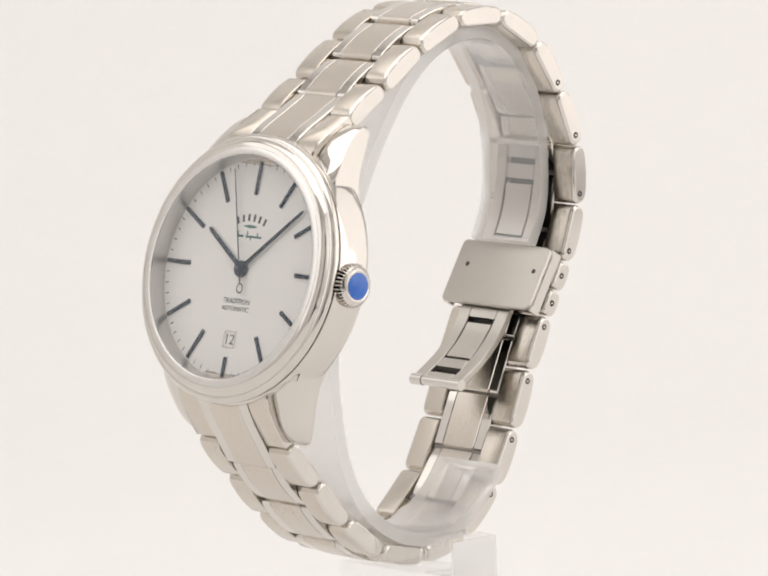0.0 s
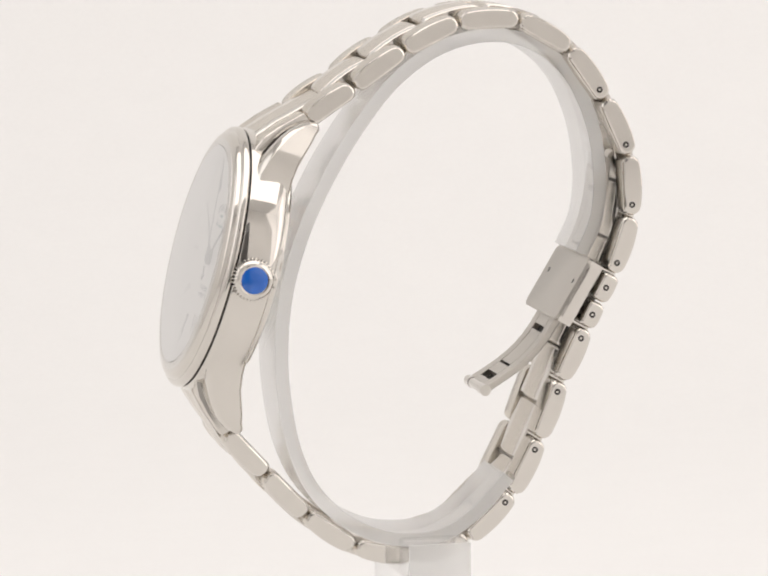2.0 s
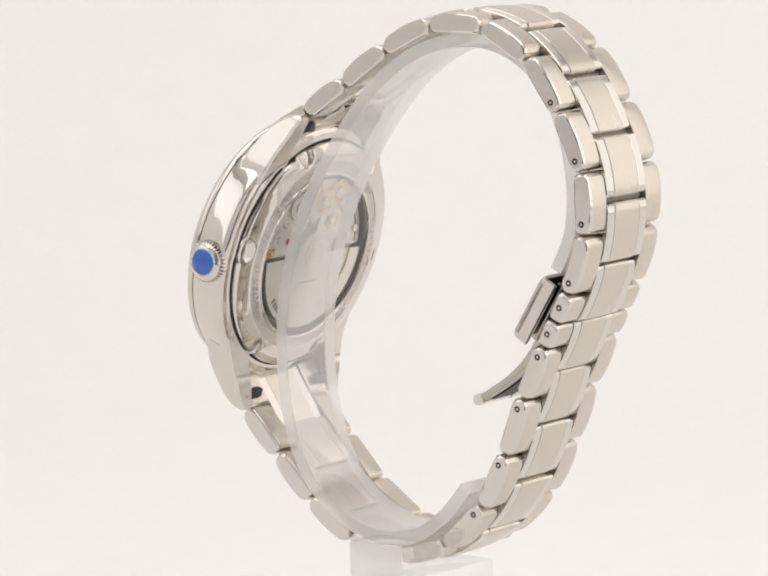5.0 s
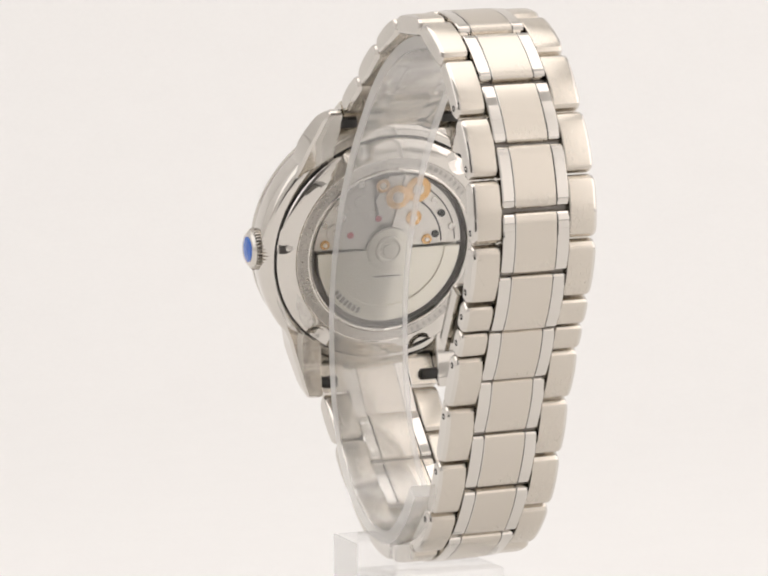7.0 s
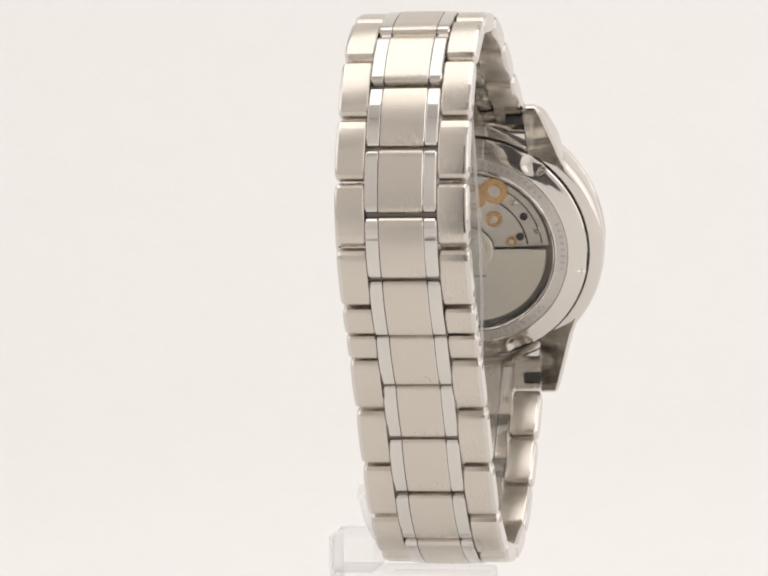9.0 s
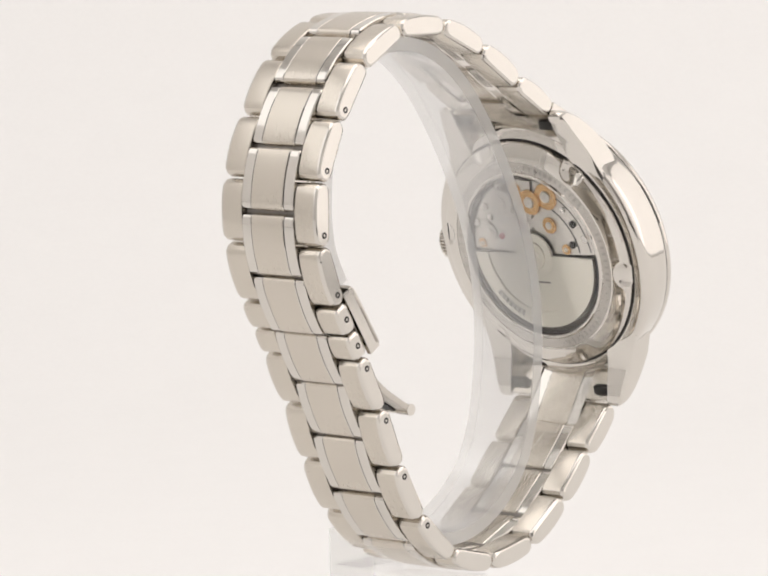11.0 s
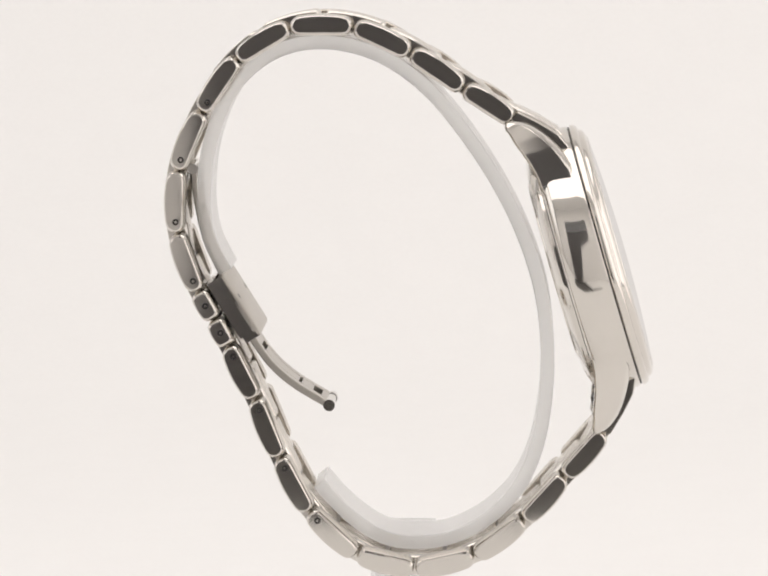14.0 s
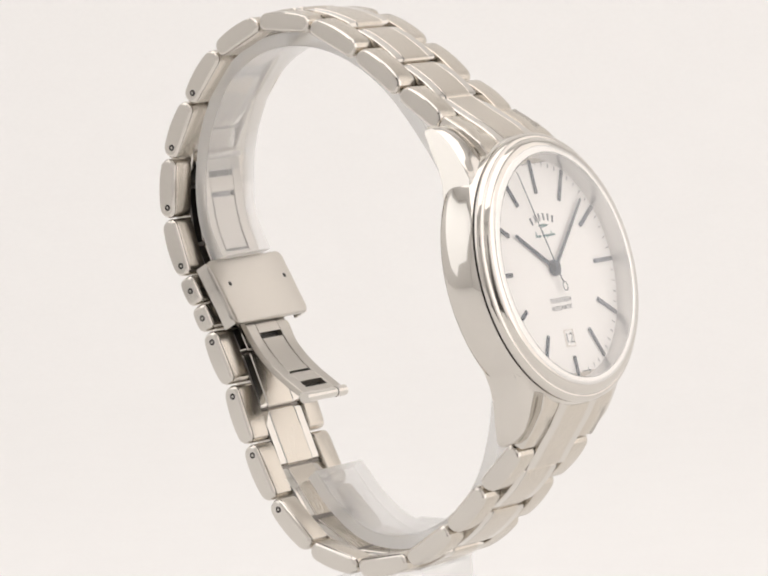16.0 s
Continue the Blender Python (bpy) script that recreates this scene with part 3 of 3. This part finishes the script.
        o = Vector((math.sin(a), 0, math.cos(a)))
        rings.append([((c + o * 0.11 * math.cos(b) + Vector((0, 0.32 + 0.08 * math.sin(b), 0))) * MM) for b in (0, 1.57, 3.14, 4.71)])
    loft(bm, rings, loop=True)
    part("ring_tail", bm, BLUED, second)


def letters(text, size, mat):
    data = bpy.data.curves.new("words", "FONT")
    data.body, data.size, data.align_x, data.extrude = text, size * MM * 1.35, "CENTER", 0.00001
    data.resolution_u = 3
    tmp = bpy.data.objects.new("words", data)
    me = bpy.data.meshes.new_from_object(tmp)
    bpy.data.objects.remove(tmp)
    me.materials.clear()
    me.materials.append(mat)
    return me


def words(parent, text, x, z, b, size, mat, m=None):
    ob = new("lettering", letters(text, size, mat))
    ob.parent = parent
    ob.matrix_basis = (m if m is not None else Matrix()) @ pose(x * MM, b * MM, z * MM, 90, 0, 0)
    return tagged(ob, "small printed dark lettering")


def crown(watch):
    m = CASE @ Matrix(((0, 1, 0, 0), (-1, 0, 0, 3.9 * MM), (0, 0, 1, -0.2 * MM), (0, 0, 0, 1)))
    bm = bmesh.new()
    n = 36
    rings = []
    for x, r, k in ((20.2, 2.2, 0), (20.7, 2.2, 0), (20.75, 3.05, 0.16), (20.9, 3.2, 0.32), (22.6, 3.2, 0.32), (22.85, 3.15, 0.1), (22.9, 3.1, 0), (23.35, 2.75, 0), (23.5, 2.4, 0), (23.45, 2.2, 0)):
        rings.append([((r + k * (1 if i % 4 in (0, 1) else -1)) * math.cos(2 * math.pi * i / (n * 4)) * MM, x * MM, (r + k * (1 if i % 4 in (0, 1) else -1)) * math.sin(2 * math.pi * i / (n * 4)) * MM) for i in range(n * 4)])
    loft(bm, rings)
    ob = part("crown", bm, POLISHED, watch, "fluted polished steel winding crown", m=m, smooth=30)
    bm = bmesh.new()
    lathe(bm, [(2.2, 23.4), (2.1, 23.55), (1.7, 23.7), (1.1, 23.82), (0.01, 23.88)], 40)
    part("cabochon", bm, BLUE, ob, "bright blue domed cabochon")


def cog(bm, x, z, r, b0, b1, teeth, spokes=0):
    outline = [(r * (1.0 if i % 4 < 2 else 0.91), 2 * math.pi * i / (teeth * 4)) for i in range(teeth * 4)]
    loft(bm, [[((x + q * math.cos(a)) * MM, y * MM, (z + q * math.sin(a)) * MM) for q, a in outline] for y in (b0, b1)])
    return bm


def plate_piece(outline, b0, b1):
    return loft(bmesh.new(), [[(x * MM, y * MM, z * MM) for x, z in outline] for y in (b0, b1)])


def arc_outline(r0, r1, a0, a1, n=16):
    out = [(r1 * math.cos(radians(a0 + (a1 - a0) * i / n)), r1 * math.sin(radians(a0 + (a1 - a0) * i / n))) for i in range(n + 1)]
    return out + [(r0 * math.cos(radians(a1 + (a0 - a1) * i / n)), r0 * math.sin(radians(a1 + (a0 - a1) * i / n))) for i in range(n + 1)]


def movement(watch, back):
    bm = bmesh.new()
    lathe(bm, [(0.01, 7.5), (13.0, 7.5), (13.0, 7.2)], 64)
    base = part("movement_plate", bm, PLATE, watch, "nickel movement base behind the window", m=CASE @ Matrix.Diagonal((1.075, 1, 1.075, 1)))
    # dark grey ring paints the shaded gap round the movement
    part("gap_shade_ring", lathe(bmesh.new(), [(12.0, 7.55), (13.0, 7.55), (13.0, 8.9), (12.95, 8.9), (12.9, 7.7), (12.0, 7.7)], 64), ENGRAVED_AND_SHADE, base)
    part("barrel_bridge", plate_piece(arc_outline(2.6, 12.3, 100, 178), 7.6, 8.3), PLATE, base)
    part("train_bridge", plate_piece(arc_outline(3.4, 12.3, 2, 62), 7.6, 8.3), PLATE, base)
    part("bridge_groove", plate_piece(arc_outline(8.9, 9.15, 108, 176), 8.28, 8.33), DARK, base, "dark groove between the bridges")
    part("bridge_groove", plate_piece(arc_outline(11.2, 11.4, 112, 176), 8.28, 8.33), DARK, base, "dark groove between the bridges")
    part("balance_cock", plate_piece([(-1.8, 12.0), (0.6, 12.2), (2.6, 8.2), (1.8, 5.4), (-0.6, 5.8)], 7.9, 8.5), PLATE, base)
    for x, z, r, mat, b, teeth in ((-4.4, 9.6, 2.2, GOLD, 8.35, 30), (-4.0, 4.9, 1.35, GOLD, 8.36, 22), (-6.5, 1.1, 0.85, GOLD, 8.36, 16), (-1.0, 8.6, 2.1, GOLD, 8.55, 28), (1.6, 10.6, 1.2, GOLD, 8.4, 18),
                                   (5.2, 8.2, 2.3, PLATE, 8.35, 30), (8.9, 3.2, 1.6, PLATE, 8.35, 24), (10.6, 1.3, 0.8, GOLD, 8.36, 14), (3.4, 5.6, 1.0, PLATE, 8.36, 18)):
        part("gear", cog(bmesh.new(), x, z, r, b, b + 0.2, teeth), mat, base)
        part("arbor", lathe(bmesh.new(), [(r * 0.45, b + 0.2), (r * 0.42, b + 0.4), (0.01, b + 0.4)], 20), PLATE, base, m=pose(x * MM, 0, z * MM))
    for x, z, mat in ((1.9, 5.1, RUBY), (-7.3, 7.6, POLISHED), (6.4, 2.6, RUBY)):
        part("jewel", lathe(bmesh.new(), [(0.55, 8.3), (0.5, 8.5), (0.01, 8.45)], 20), mat, base, m=pose(x * MM, 0, z * MM))
    # screws, but the two DARK discs are painted for shaded holes
    for x, z in ((8.6, 7.4), (10.9, 4.6), (-7.9, 1.9), (-8.7, 5.3), (5.2, 11.0), (-10.6, 3.0), (8.0, 5.6)):
        part("screw", lathe(bmesh.new(), [(0.6, 8.3), (0.6, 8.55), (0.5, 8.62), (0.01, 8.62)], 20), POLISHED if x > 5 or x < -10 else DARK, base, m=pose(x * MM, 0, z * MM))
    # half-disc rotor with its heavy rim
    rotor = part("rotor", plate_piece(arc_outline(0.2, 10.4, 180, 360, 30) , 8.75, 8.95), CHAMPAGNE, base, "half-disc champagne winding rotor")
    part("rotor_rim", plate_piece(arc_outline(9.4, 11.9, 180, 360, 36), 8.6, 9.2), CHAMPAGNE, base)
    part("rotor_boss", lathe(bmesh.new(), [(3.6, 8.7), (3.6, 9.02), (3.4, 9.08), (2.3, 9.1), (2.2, 9.3), (1.8, 9.33), (1.6, 9.2), (1.1, 9.22), (1.0, 9.4), (0.01, 9.42)], 48), CHAMPAGNE, base)
    part("rotor_print", box(bmesh.new(), -2.2, 2.2, 8.94, 8.97, -4.6, -4.3), ENGRAVED_AND_SHADE, base, smooth=0)
    for k in range(7):
        part("engraved_bar", box(bmesh.new(), -0.3, 0.3, 9.19, 9.22, 10.2, 11.2), ENGRAVED_AND_SHADE, base, m=pose(0, 0, 0, 0, 128 + k * 4.5, 0), smooth=0)
    bm = bmesh.new()
    lathe(bm, [(0.01, 9.58), (14.08, 9.52), (14.08, 9.38), (0.01, 9.42)], 64)
    glass = part("back_window", bm, BACK_GLASS, watch, "clear display window in the case back", m=CASE)
    glass.visible_shadow = False


def wristwatch():
    watch = new("wristwatch")
    tagged(watch, "steel wristwatch with white dial and link bracelet on a clear stand", "wristwatch")
    back = case(watch)
    dial_plate(watch)
    crown(watch)
    movement(watch, back)
    bracelet(watch)
    clasp(watch)
    return watch


# ---- the clear stand ----
RING = [(29.0, 0.2), (31.6, 6.0), (32.2, 13.5), (30.8, 22.0), (27.0, 30.0), (20.5, 35.2), (12.8, 36.6), (4.5, 34.6), (-3.1, 29.4), (-9.6, 21.6),
        (-15.1, 12.8), (-19.1, 4.0), (-21.6, -5.0), (-22.4, -14.5), (-21.8, -23.0), (-20.2, -30.3), (-17.2, -36.4), (-12.2, -41.3), (-6.0, -44.3), (0.5, -44.9), (5.5, -43.6), (10.5, -40.0), (14.8, -35.2)]


def watch_stand():
    stand = new("watch_stand")
    tagged(stand, "clear acrylic C-shaped watch stand holding the bracelet", "watch stand")
    bm = bmesh.new()
    strip(bm, along(RING, 0, 1, 90), -6.7, 6.7, 2.2, shift=[-6.3, -6.3, -5.8, -4.4, -3.0, -2.0, -1.6, -1.4, -1.4, -1.4, -1.0, -0.7])
    for f in bm.faces:
        f.normal_update()
        f.material_index = 1 if abs(f.normal.x) > 0.5 or len(f.verts) == 8 else 0
    cuff = part("cuff", bm, [ACRYLIC, ACRYLIC_CUT], stand, "clear bent acrylic cuff with frosted cut edges")
    cuff.visible_shadow = False
    # the foot: a block under the bracelet and a cheek that rises beside it
    part("foot", box(bmesh.new(), -13.5, 12.2, -3.6, 6.8, -TABLE / MM, -50.4, 0.5), ACRYLIC_FOOT, stand, "clear acrylic block foot")
    part("foot_cheek", box(bmesh.new(), 5.2, 12.2, -3.6, 6.8, -50.35, -44.4, 0.5), ACRYLIC_FOOT, stand, "clear acrylic cheek beside the bracelet")
    part("cheek_face", box(bmesh.new(), 12.22, 12.6, -3.5, 6.7, -58.0, -44.5, 0.1), ACRYLIC_CUT, stand, "frosted cut face of the cheek")
    return stand


tent()
WATCH = wristwatch()
STAND = watch_stand()


# ---- motion: the turntable carries watch and stand round together ----
def motions():
    times = [k * 0.5 for k in range(33)]
    turn = [(t, pose(0, 0, TABLE, 0, 0, -(44.6 + 16.22 * t))) for t in times]
    walk(WATCH, [(t, m @ pose(-6.12 * MM, 0, 0, 0, 0.777, 0)) for t, m in turn])
    walk(STAND, [(t, m) for t, m in turn])


motions()
